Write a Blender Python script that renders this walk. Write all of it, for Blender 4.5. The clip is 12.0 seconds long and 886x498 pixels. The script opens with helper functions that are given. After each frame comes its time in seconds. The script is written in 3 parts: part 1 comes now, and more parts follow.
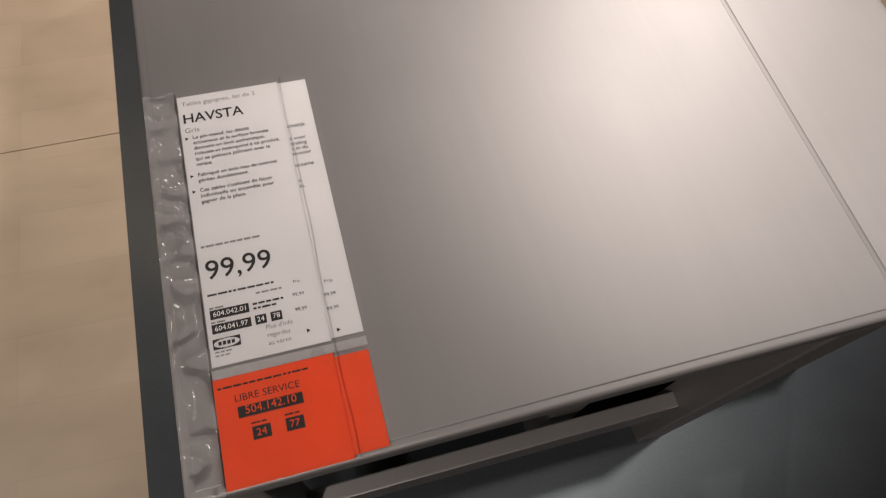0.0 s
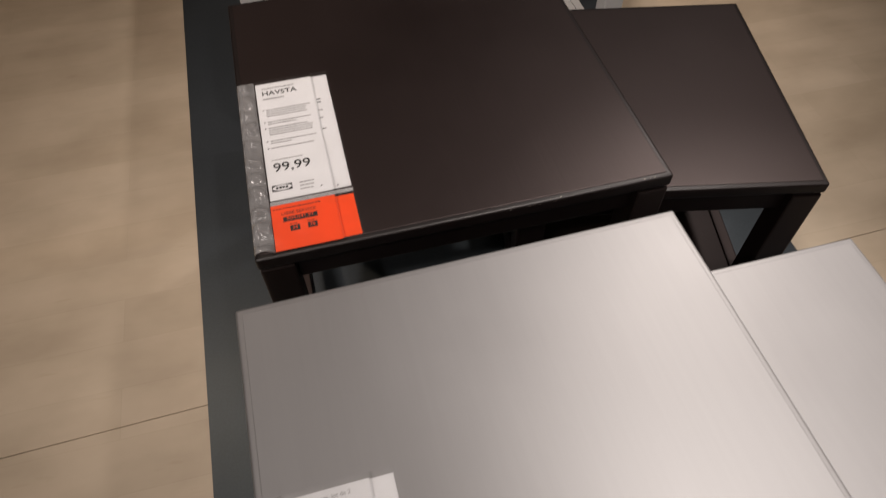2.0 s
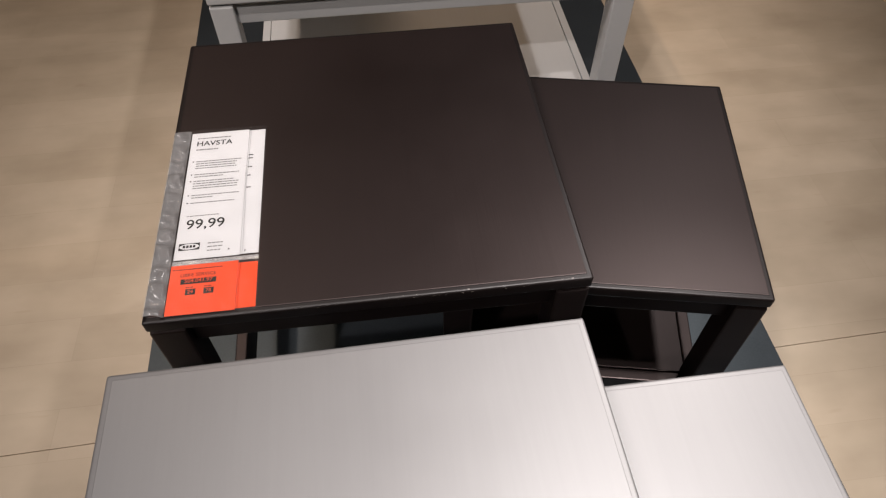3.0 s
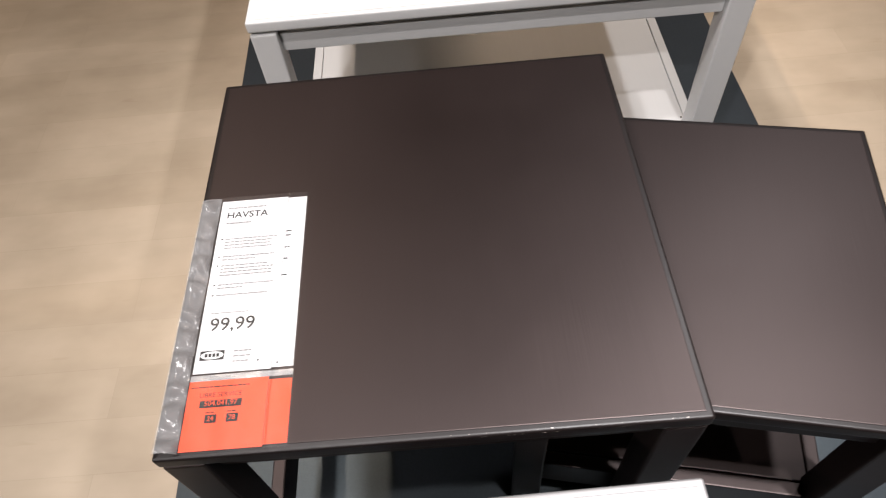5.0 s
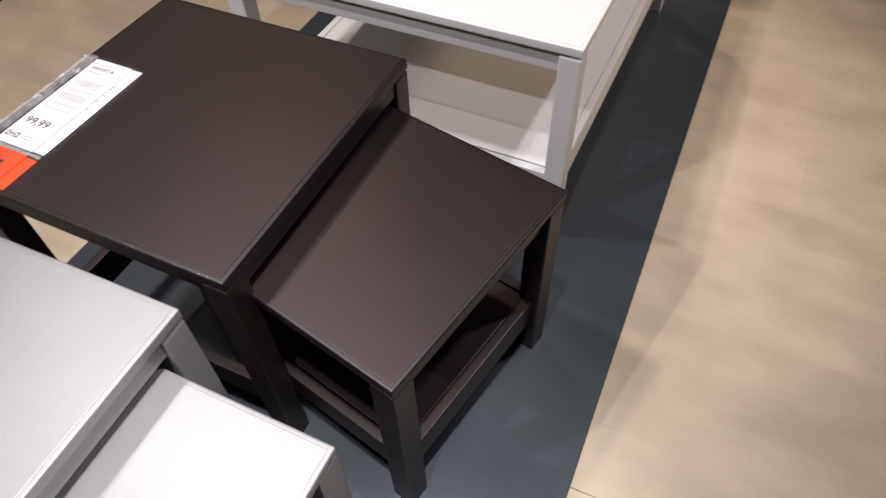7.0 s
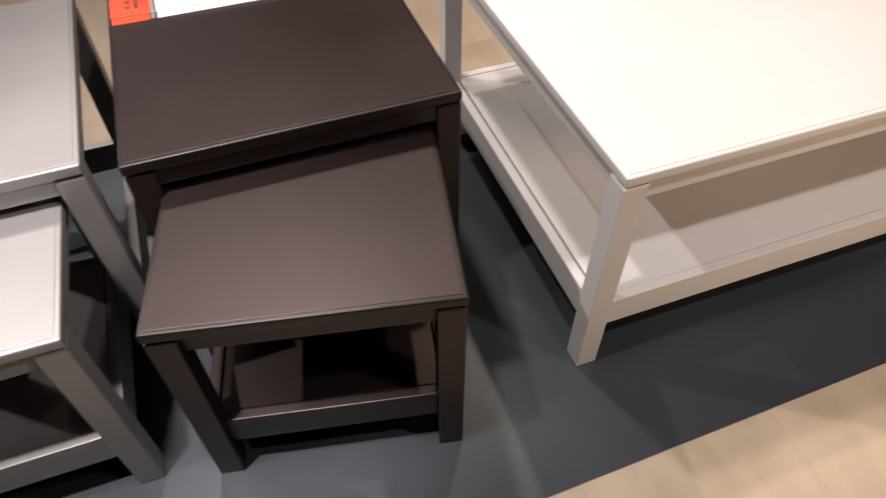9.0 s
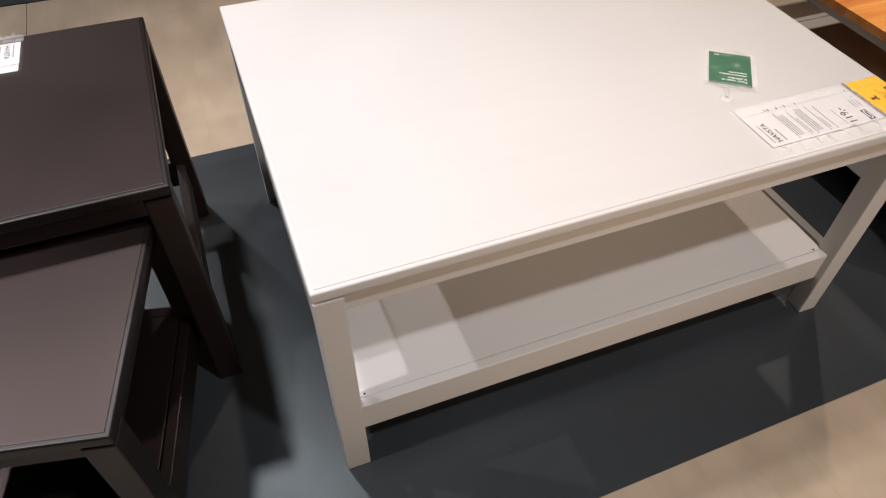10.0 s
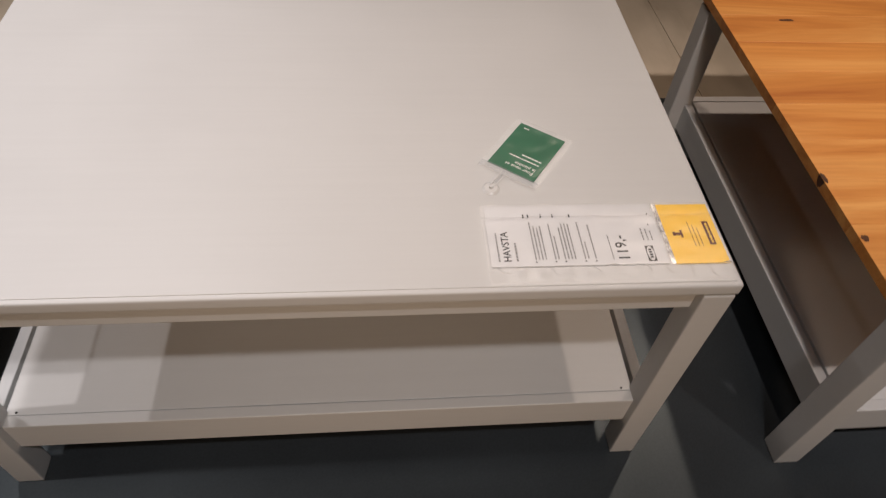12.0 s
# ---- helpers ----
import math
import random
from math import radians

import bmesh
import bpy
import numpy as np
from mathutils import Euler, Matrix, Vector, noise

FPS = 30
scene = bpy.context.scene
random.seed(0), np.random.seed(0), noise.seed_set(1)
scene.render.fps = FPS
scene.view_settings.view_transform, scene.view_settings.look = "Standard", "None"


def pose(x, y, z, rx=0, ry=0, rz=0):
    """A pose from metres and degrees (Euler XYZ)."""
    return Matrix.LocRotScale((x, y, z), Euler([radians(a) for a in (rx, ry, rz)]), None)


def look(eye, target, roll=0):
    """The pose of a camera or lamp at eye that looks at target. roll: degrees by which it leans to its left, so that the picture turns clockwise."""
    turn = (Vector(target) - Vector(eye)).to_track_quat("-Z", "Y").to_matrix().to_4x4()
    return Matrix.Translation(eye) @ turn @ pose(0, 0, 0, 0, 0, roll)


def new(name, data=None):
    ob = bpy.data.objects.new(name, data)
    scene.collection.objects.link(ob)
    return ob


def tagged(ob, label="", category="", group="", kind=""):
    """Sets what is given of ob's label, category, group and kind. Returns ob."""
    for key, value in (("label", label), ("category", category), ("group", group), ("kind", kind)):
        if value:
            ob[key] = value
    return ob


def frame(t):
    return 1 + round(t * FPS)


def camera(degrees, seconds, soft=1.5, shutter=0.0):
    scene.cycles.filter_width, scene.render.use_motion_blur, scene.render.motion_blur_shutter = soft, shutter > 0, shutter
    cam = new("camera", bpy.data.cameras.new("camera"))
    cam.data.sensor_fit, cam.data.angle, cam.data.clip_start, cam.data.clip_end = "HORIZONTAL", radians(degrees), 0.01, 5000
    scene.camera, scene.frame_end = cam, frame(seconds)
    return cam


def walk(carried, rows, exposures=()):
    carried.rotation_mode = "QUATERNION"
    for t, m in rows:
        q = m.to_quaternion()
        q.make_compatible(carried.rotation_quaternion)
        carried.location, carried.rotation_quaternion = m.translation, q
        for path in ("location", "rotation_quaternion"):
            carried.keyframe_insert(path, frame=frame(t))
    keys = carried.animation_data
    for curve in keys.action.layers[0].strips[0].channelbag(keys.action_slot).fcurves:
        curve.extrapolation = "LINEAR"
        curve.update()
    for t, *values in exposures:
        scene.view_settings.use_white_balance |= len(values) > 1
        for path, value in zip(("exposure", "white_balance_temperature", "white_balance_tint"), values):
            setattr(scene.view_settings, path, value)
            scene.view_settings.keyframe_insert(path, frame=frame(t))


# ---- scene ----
cam = camera(66.97, 12.0, soft=1.2, shutter=0.2)
PATH = [
    (0.0, pose(-0.2905, -1.2553, 0.9011, 25.77, -4.14, -14.26)),
    (0.5, pose(-0.2998, -1.2197, 0.8872, 25.88, -4.16, -18.81)),
    (1.0, pose(-0.2931, -1.2017, 0.9167, 25.49, -4.12, -18.83)),
    (1.2, pose(-0.2924, -1.1817, 0.9483, 26.51, -4.13, -17.53)),
    (1.5, pose(-0.3070, -1.1560, 0.9991, 30.77, -1.66, -15.02)),
    (2.0, pose(-0.2776, -1.1036, 1.0766, 36.63, 0.79, -14.22)),
    (2.5, pose(-0.1609, -1.0949, 1.1112, 40.25, 0.65, -8.80)),
    (3.0, pose(-0.1021, -1.0496, 1.0991, 37.76, 0.13, -6.90)),
    (3.5, pose(-0.1736, -0.8603, 1.0408, 33.54, -1.54, -6.88)),
    (3.7, pose(-0.2046, -0.7925, 1.0051, 31.69, -1.70, -6.59)),
    (5.3, pose(0.0015, -0.8917, 1.0980, 36.19, 3.91, -1.55)),
    (5.5, pose(0.1042, -0.9504, 1.1317, 36.17, 2.56, 0.87)),
    (6.0, pose(0.2809, -0.9943, 1.1276, 37.01, 2.93, 3.24)),
    (6.5, pose(0.4181, -0.9762, 1.1402, 39.04, 4.56, 11.02)),
    (7.0, pose(0.5821, -0.9482, 1.1367, 38.95, 1.47, 25.12)),
    (7.2, pose(0.6145, -0.9253, 1.1081, 41.54, 0.88, 32.18)),
    (8.8, pose(0.8869, -0.5207, 1.0738, 40.24, 0.22, 71.79)),
    (9.0, pose(0.9063, -0.4523, 1.0895, 41.11, 0.22, 70.00)),
    (9.2, pose(0.9096, -0.3779, 1.0906, 42.55, -0.51, 67.49)),
    (9.5, pose(0.9161, -0.2347, 1.0940, 43.28, -1.79, 67.10)),
    (10.0, pose(0.8960, -0.0330, 1.1025, 42.73, -0.40, 69.18)),
    (10.5, pose(0.9152, 0.1393, 1.1048, 42.37, 0.41, 75.91)),
    (11.0, pose(0.9595, 0.3306, 1.1012, 41.57, -1.00, 76.67)),
    (11.5, pose(0.9246, 0.4576, 1.0885, 41.93, 0.25, 77.97)),
    (12.0, pose(0.8131, 0.5750, 1.0856, 39.86, -3.42, 85.63)),
]
EXPOSURES = [(0.0, -0.62, 6600, 11), (1.0, -0.92, 6600, 11), (1.5, -0.88, 6600, 11), (2.0, -0.9, 6450, 10), (2.5, -0.72, 6300, 9), (3.0, -0.58, 6150, 9), (3.5, -0.52, 6000, 8),
             (5.3, 0.16, 5900, 7), (6.0, 0.0, 5850, 7), (7.2, 0.0, 5850, 8), (8.8, 0.06, 6350, 13), (9.5, -0.06, 6250, 13), (10.0, -0.16, 5900, 9), (10.5, -0.28, 5880, 9), (11.0, -0.38, 5950, 8), (11.5, -0.50, 6000, 9), (12.0, -0.74, 6000, 9)]
walk(cam, PATH, EXPOSURES)

# ---- light ----
world = bpy.data.worlds.new("world")
scene.world = world
world.use_nodes = True
world.node_tree.nodes["Background"].inputs[0].default_value = (1.0, 0.78, 0.58, 1)
world.node_tree.nodes["Background"].inputs[1].default_value = 0.005


def unseen_spot(eye, target, watts, cone=70, blend=0.9, radius=0.045, colour=(1.0, 0.875, 0.805)):
    data = bpy.data.lights.new("unseen_spot", "SPOT")
    data.spot_size, data.spot_blend, data.shadow_soft_size = radians(cone), blend, radius
    data.energy, data.color = watts, colour
    ob = new("unseen_spot", data)
    ob.matrix_world = look(eye, target)
    return ob


# two rows of shop spots out of view, one over the aisle on either side of the display, each aimed at its tables, and
# extra spots added among them
WARM = (1.0, 0.75, 0.57)
COOL = (1.0, 0.90, 0.845)
unseen_spot((1.45, 0.85, 3.0), (0.10, 0.60, 0.45), 155, 59, 0.9, 0.07, COOL)
# added narrow spot that gives the grey top its sheen
unseen_spot((1.75, 1.10, 3.0), (0.06, -1.05, 0.45), 330, 16, 1.0)
unseen_spot((0.60, -1.00, 3.0), (0.25, -0.78, 0.45), 510, 26, 1.0, 0.05, COOL)
unseen_spot((-0.98, -0.45, 3.0), (0.12, -0.06, 0.40), 185, 50, 0.9, 0.09)
# added spot, only there to brighten the floor west of the tables
unseen_spot((-2.60, -1.10, 3.0), (-1.90, -0.80, 0.00), 255, 68, 0.9, 0.06)
# added fill spot for the south edges and the white shelf
unseen_spot((0.40, -1.18, 3.0), (0.24, -0.35, 0.20), 150, 44, 0.9, 0.04)
unseen_spot((-1.15, -2.30, 3.0), (-0.18, -0.80, 0.40), 225, 50, 0.9, 0.03)
unseen_spot((1.45, 2.08, 3.0), (0.00, 1.82, 0.40), 410, 33, 0.9, 0.045, (1.0, 0.82, 0.70))
unseen_spot((-1.23, 2.20, 3.0), (0.30, 1.55, 0.40), 120, 50, 0.9, 0.045, WARM)
unseen_spot((-1.23, 0.85, 3.0), (-0.45, 0.55, 0.00), 120, 58, 0.9, 0.045, WARM)
# added warm fill lamp with no known source, which reaches in under the tabletops
unseen_spot((4.60, 0.55, 3.0), (0.00, 0.62, 0.20), 560, 20, 0.9, 0.45, (1.0, 0.68, 0.44))


# ---- materials ----
def material(name):
    m = bpy.data.materials.new(name)
    m.use_nodes = True
    nt = m.node_tree
    return m, nt, nt.nodes["Principled BSDF"]


def node(nt, kind, **values):
    n = nt.nodes.new(kind)
    for key, value in values.items():
        n.inputs[key].default_value = value
    return n


def grain(nt, scale=(1, 1, 1), size=10.0, detail=6.0, rough=0.6):
    """A noise stretched along the axes, in object space."""
    co = nt.nodes.new("ShaderNodeTexCoord")
    mp = nt.nodes.new("ShaderNodeMapping")
    mp.inputs["Scale"].default_value = scale
    nt.links.new(co.outputs["Object"], mp.inputs["Vector"])
    nz = node(nt, "ShaderNodeTexNoise", Scale=size, Detail=detail, Roughness=rough)
    nt.links.new(mp.outputs[0], nz.inputs["Vector"])
    return nz


def ramp(nt, source, stops):
    r = nt.nodes.new("ShaderNodeValToRGB")
    while len(r.color_ramp.elements) < len(stops):
        r.color_ramp.elements.new(0.5)
    for e, (p, c) in zip(r.color_ramp.elements, stops):
        e.position, e.color = p, (*c, 1)
    nt.links.new(source, r.inputs[0])
    return r.outputs[0]


def mix(nt, a, b, fac, mode="MIX"):
    m = nt.nodes.new("ShaderNodeMix")
    m.data_type, m.blend_type = "RGBA", mode
    for value, slot in ((fac, 0), (a, 6), (b, 7)):
        if hasattr(value, "is_linked"):
            nt.links.new(value, m.inputs[slot])
        else:
            m.inputs[slot].default_value = value if slot == 0 else (*value, 1)
    return m.outputs[2]


def bump(nt, bsdf, height, strength, distance=0.002):
    b = node(nt, "ShaderNodeBump", Strength=strength, Distance=distance)
    nt.links.new(height, b.inputs["Height"])
    nt.links.new(b.outputs[0], bsdf.inputs["Normal"])


def painted_wood(name, dark, light, rough=(0.35, 0.5), brush=0.25, spec=0.5, ior=1.5, tint=(1, 1, 1)):
    """Brush-textured painted pine: faint streaks along the grain, scuffs and small relief."""
    m, nt, b = material(name)
    streak = grain(nt, (90, 3, 90), 1.0, 5.0, 0.7)
    cloud = grain(nt, (1, 1, 1), 4.0, 5.0)
    tone = mix(nt, streak.outputs[0], cloud.outputs[0], 0.55)
    nt.links.new(ramp(nt, tone, [(0.3, dark), (0.72, light)]), b.inputs["Base Color"])
    lo, hi = rough
    nt.links.new(ramp(nt, cloud.outputs[0], [(0.3, (lo, lo, lo)), (0.75, (hi, hi, hi))]), b.inputs["Roughness"])
    b.inputs["Specular IOR Level"].default_value = spec
    b.inputs["IOR"].default_value = ior
    b.inputs["Specular Tint"].default_value = (*tint, 1)
    fibre = grain(nt, (420, 9, 420), 1.0, 2.0, 0.5)
    worn = ramp(nt, grain(nt, (3, 2, 3), 2.2, 2.0).outputs[0], [(0.45, (0.15, 0.15, 0.15)), (0.7, (0.75, 0.75, 0.75))])
    bump(nt, b, mix(nt, streak.outputs[0], fibre.outputs[0], worn), brush, 0.0006)
    return m


# the grey lacquer has a pearly sheen, much stronger than that of plain paint
GREY = painted_wood("grey_lacquer", (0.135, 0.131, 0.131), (0.165, 0.161, 0.160), (0.43, 0.51), 0.11, 0.85, 1.85)
BROWN = painted_wood("dark_brown_stain", (0.0048, 0.0026, 0.0024), (0.0078, 0.0047, 0.0044), (0.42, 0.49), 0.25, 0.5, 1.55, (1.0, 0.83, 0.80))
# rim copy of BROWN, a touch lighter to suggest the edge glint
BROWN_RIM = painted_wood("dark_brown_glint_rim", (0.0050, 0.0028, 0.0026), (0.0095, 0.0060, 0.0056), (0.40, 0.48), 0.25, 0.5, 1.45)
WHITE = painted_wood("white_paint", (0.610, 0.612, 0.606), (0.650, 0.652, 0.646), (0.40, 0.52), 0.12)


def pine():
    m, nt, b = material("oiled_pine")
    info = nt.nodes.new("ShaderNodeObjectInfo")
    co = nt.nodes.new("ShaderNodeTexCoord")
    shift = nt.nodes.new("ShaderNodeVectorMath")
    shift.operation = "MULTIPLY_ADD"
    nt.links.new(info.outputs["Random"], shift.inputs[0])
    shift.inputs[1].default_value = (7.0, 31.0, 3.0)
    nt.links.new(co.outputs["Object"], shift.inputs[2])
    mp = nt.nodes.new("ShaderNodeMapping")
    mp.inputs["Scale"].default_value = (9, 0.75, 9)
    nt.links.new(shift.outputs[0], mp.inputs["Vector"])
    nz = node(nt, "ShaderNodeTexNoise", Scale=1.0, Detail=6.0, Roughness=0.62, Distortion=1.4)
    nt.links.new(mp.outputs[0], nz.inputs["Vector"])
    fine = grain(nt, (260, 8, 260), 1.0, 3.0)
    base = ramp(nt, nz.outputs[0], [(0.28, (0.40, 0.120, 0.020)), (0.46, (0.61, 0.250, 0.052)), (0.68, (0.79, 0.41, 0.12))])
    tint = ramp(nt, info.outputs["Random"], [(0.0, (0.93, 0.89, 0.85)), (1.0, (1.03, 1.03, 1.03))])
    c = mix(nt, base, tint, 1.0, "MULTIPLY")
    dark = ramp(nt, fine.outputs[0], [(0.35, (0.88, 0.84, 0.8)), (0.6, (1, 1, 1))])
    nt.links.new(mix(nt, c, dark, 0.6, "MULTIPLY"), b.inputs["Base Color"])
    b.inputs["Roughness"].default_value = 0.42
    bump(nt, b, fine.outputs[0], 0.15, 0.0005)
    return m


PINE = pine()


def knot_wood():
    m, nt, b = material("pine_knot")
    n = grain(nt, (1, 1, 1), 90.0, 3.0)
    nt.links.new(ramp(nt, n.outputs[0], [(0.3, (0.035, 0.012, 0.005)), (0.7, (0.12, 0.04, 0.012))]), b.inputs["Base Color"])
    b.inputs["Roughness"].default_value = 0.5
    return m


KNOT = knot_wood()


def vinyl_planks(name, c1, c2, c3):
    """Pale wood-print vinyl: rows of printed boards with grain along x."""
    m, nt, b = material(name)
    co = nt.nodes.new("ShaderNodeTexCoord")
    brick = node(nt, "ShaderNodeTexBrick", Color1=(*c1, 1), Color2=(*c2, 1), Mortar=(*c3, 1), Scale=1.0)
    brick.inputs["Mortar Size"].default_value = 0.0006
    brick.inputs["Brick Width"].default_value = 0.52
    brick.inputs["Row Height"].default_value = 0.095
    brick.inputs["Bias"].default_value = -0.1
    brick.offset, brick.squash = 0.37, 1.0
    nt.links.new(co.outputs["Object"], brick.inputs["Vector"])
    streak = grain(nt, (3.0, 42, 1), 1.0, 7.0, 0.62)
    cloud = grain(nt, (2.2, 3.2, 1), 1.6, 4.0)
    fleck = grain(nt, (9, 40, 1), 1.0, 2.0)
    t = ramp(nt, streak.outputs[0], [(0.3, (0.93, 0.92, 0.905)), (0.7, (1.03, 1.03, 1.025))])
    c = mix(nt, brick.outputs[0], t, 0.22, "MULTIPLY")
    t2 = ramp(nt, cloud.outputs[0], [(0.32, (0.83, 0.81, 0.785)), (0.7, (1.08, 1.08, 1.08))])
    c = mix(nt, c, t2, 0.85, "MULTIPLY")
    patch = grain(nt, (4.5, 10, 1), 1.0, 2.5, 0.45)
    t4 = ramp(nt, patch.outputs[0], [(0.36, (0.93, 0.925, 0.92)), (0.48, (1.0, 1.0, 1.0)), (0.62, (1.07, 1.07, 1.075))])
    c = mix(nt, c, t4, 0.9, "MULTIPLY")
    t3 = ramp(nt, fleck.outputs[0], [(0.24, (0.78, 0.72, 0.66)), (0.33, (1, 1, 1))])
    c = mix(nt, c, t3, 0.3, "MULTIPLY")
    nt.links.new(c, b.inputs["Base Color"])
    nt.links.new(ramp(nt, cloud.outputs[0], [(0.3, (0.36, 0.36, 0.36)), (0.7, (0.5, 0.5, 0.5))]), b.inputs["Roughness"])
    bump(nt, b, streak.outputs[0], 0.06, 0.0008)
    return m


VINYL = vinyl_planks("wood_print_vinyl", (0.476, 0.397, 0.297), (0.440, 0.364, 0.268), (0.428, 0.353, 0.260))
# paler copy of the floor vinyl, its colour holds a pool of light
LIT_VINYL = vinyl_planks("lit_wood_print_vinyl", (0.66, 0.53, 0.34), (0.60, 0.47, 0.29), (0.5, 0.4, 0.26))


def plain(name, colour, rough=0.5, spread=0.08, size=30.0, spec=0.5, relief=0.1):
    m, nt, b = material(name)
    n = grain(nt, (1, 1, 1), size, 5.0)
    lo = tuple(c * (1 - spread) for c in colour)
    hi = tuple(c * (1 + spread) for c in colour)
    nt.links.new(ramp(nt, n.outputs[0], [(0.3, lo), (0.7, hi)]), b.inputs["Base Color"])
    b.inputs["Roughness"].default_value = rough
    b.inputs["Specular IOR Level"].default_value = spec
    bump(nt, b, n.outputs[0], relief, 0.0006)
    return m


def dark_vinyl():
    m, nt, b = material("dark_grey_vinyl")
    cloud = grain(nt, (1, 1, 1), 3.0, 6.0)
    speck = grain(nt, (1, 1, 1), 260.0, 2.0)
    c = ramp(nt, cloud.outputs[0], [(0.3, (0.029, 0.0335, 0.0385)), (0.7, (0.037, 0.0425, 0.0485))])
    s = ramp(nt, speck.outputs[0], [(0.35, (0.86, 0.86, 0.86)), (0.65, (1.1, 1.1, 1.1))])
    nt.links.new(mix(nt, c, s, 0.8, "MULTIPLY"), b.inputs["Base Color"])
    nt.links.new(ramp(nt, cloud.outputs[0], [(0.3, (0.33, 0.33, 0.33)), (0.7, (0.42, 0.42, 0.42))]), b.inputs["Roughness"])
    b.inputs["Specular Tint"].default_value = (0.80, 0.95, 1.0, 1)
    bump(nt, b, speck.outputs[0], 0.08, 0.0004)
    return m


CARPET = dark_vinyl()
WALL = plain("wall_paint", (0.52, 0.38, 0.25), 0.8, 0.04, 3.0, 0.3)
CEILING = plain("ceiling_paint", (0.16, 0.155, 0.15), 0.9, 0.04, 3.0, 0.2)
PAPER = plain("white_paper", (0.63, 0.635, 0.645), 0.55, 0.03, 25.0, 0.4)
ORANGE = plain("orange_card", (0.74, 0.062, 0.004), 0.4, 0.05, 40.0)
YELLOW = plain("yellow_card", (0.80, 0.52, 0.010), 0.4, 0.04, 40.0)
GREEN = plain("green_card", (0.006, 0.125, 0.055), 0.4, 0.08, 40.0)
INK = plain("black_ink", (0.02, 0.02, 0.02), 0.6, 0.1, 60.0, 0.2)
PALE_INK = plain("grey_ink", (0.22, 0.22, 0.22), 0.6, 0.1, 60.0, 0.2)
BROWN_INK = plain("brown_ink", (0.11, 0.03, 0.012), 0.6, 0.1, 60.0, 0.2)
# pale tone for scratches together with the glint on them
WORN_GLINT = plain("scratch_glint", (0.42, 0.36, 0.32), 0.4, 0.3, 300.0)
WHITE_INK = plain("white_ink", (0.8, 0.8, 0.78), 0.6, 0.05, 60.0, 0.2)


def sleeve_film(name, haze, crease=0.35, gloss_rough=0.30):
    """Clear plastic film: mostly see-through, a little milky, glossy."""
    m, nt, b = material(name)
    out = nt.nodes["Material Output"]
    clear = nt.nodes.new("ShaderNodeBsdfTransparent")
    milk = node(nt, "ShaderNodeBsdfDiffuse", Color=(0.75, 0.75, 0.75, 1))
    gloss = node(nt, "ShaderNodeBsdfGlossy", Roughness=gloss_rough)
    wrinkle = grain(nt, (1, 1, 1), 38.0, 3.0, 0.5)
    bp = node(nt, "ShaderNodeBump", Strength=crease, Distance=0.003)
    nt.links.new(wrinkle.outputs[0], bp.inputs["Height"])
    nt.links.new(bp.outputs[0], gloss.inputs["Normal"])
    a = node(nt, "ShaderNodeMixShader", Fac=haze)
    nt.links.new(clear.outputs[0], a.inputs[1])
    nt.links.new(milk.outputs[0], a.inputs[2])
    fr = node(nt, "ShaderNodeFresnel", IOR=1.38)
    nt.links.new(bp.outputs[0], fr.inputs["Normal"])
    c = nt.nodes.new("ShaderNodeMixShader")
    nt.links.new(fr.outputs[0], c.inputs[0])
    nt.links.new(a.outputs[0], c.inputs[1])
    nt.links.new(gloss.outputs[0], c.inputs[2])
    nt.links.new(c.outputs[0], out.inputs[0])
    nt.nodes.remove(b)
    return m


FILM = sleeve_film("clear_film", 0.012, 0.5, 0.30)
# clear film with extra white mixed in for the glare on it
GLARE_FILM = sleeve_film("glare_film", 0.04, 0.35, 0.30)
STRIP = sleeve_film("milky_film", 0.26, 1.0, 0.17)
MILKY = plain("milky_plastic", (0.70, 0.70, 0.69), 0.25, 0.04, 60.0)


# ---- mesh helpers ----
def box(bm, x0, x1, y0, y1, z0, z1, bevel=0.0, segments=2):
    """Adds a box, its edges rounded by bevel, to bm."""
    made = bmesh.ops.create_cube(bm, size=1.0)["verts"]
    for v in made:
        v.co = ((x0 + x1) / 2 + v.co.x * (x1 - x0), (y0 + y1) / 2 + v.co.y * (y1 - y0), (z0 + z1) / 2 + v.co.z * (z1 - z0))
    if bevel:
        edges = list({e for v in made for e in v.link_edges})
        bmesh.ops.bevel(bm, geom=edges, offset=bevel, segments=segments, affect="EDGES", profile=0.6)
    return bm


def mesh_of(name, bm, mat):
    me = bpy.data.meshes.new(name)
    bm.normal_update()
    bm.to_mesh(me)
    bm.free()
    me.materials.append(mat)
    for p in me.polygons:
        p.use_smooth = False
    return me


def part(name, bm, mat, parent, label=""):
    ob = new(name, mesh_of(name, bm, mat))
    ob.parent = parent
    return tagged(ob, label)


def block(name, mat, parent, x0, x1, y0, y1, z0, z1, bevel=0.002, label="", segments=2):
    return part(name, box(bmesh.new(), x0, x1, y0, y1, z0, z1, bevel, segments), mat, parent, label)


def structure(name, mat, x0, x1, y0, y1, z0, z1, label, category):
    ob = new(name, mesh_of(name, box(bmesh.new(), x0, x1, y0, y1, z0, z1), mat))
    return tagged(ob, label, category, "", "structure")


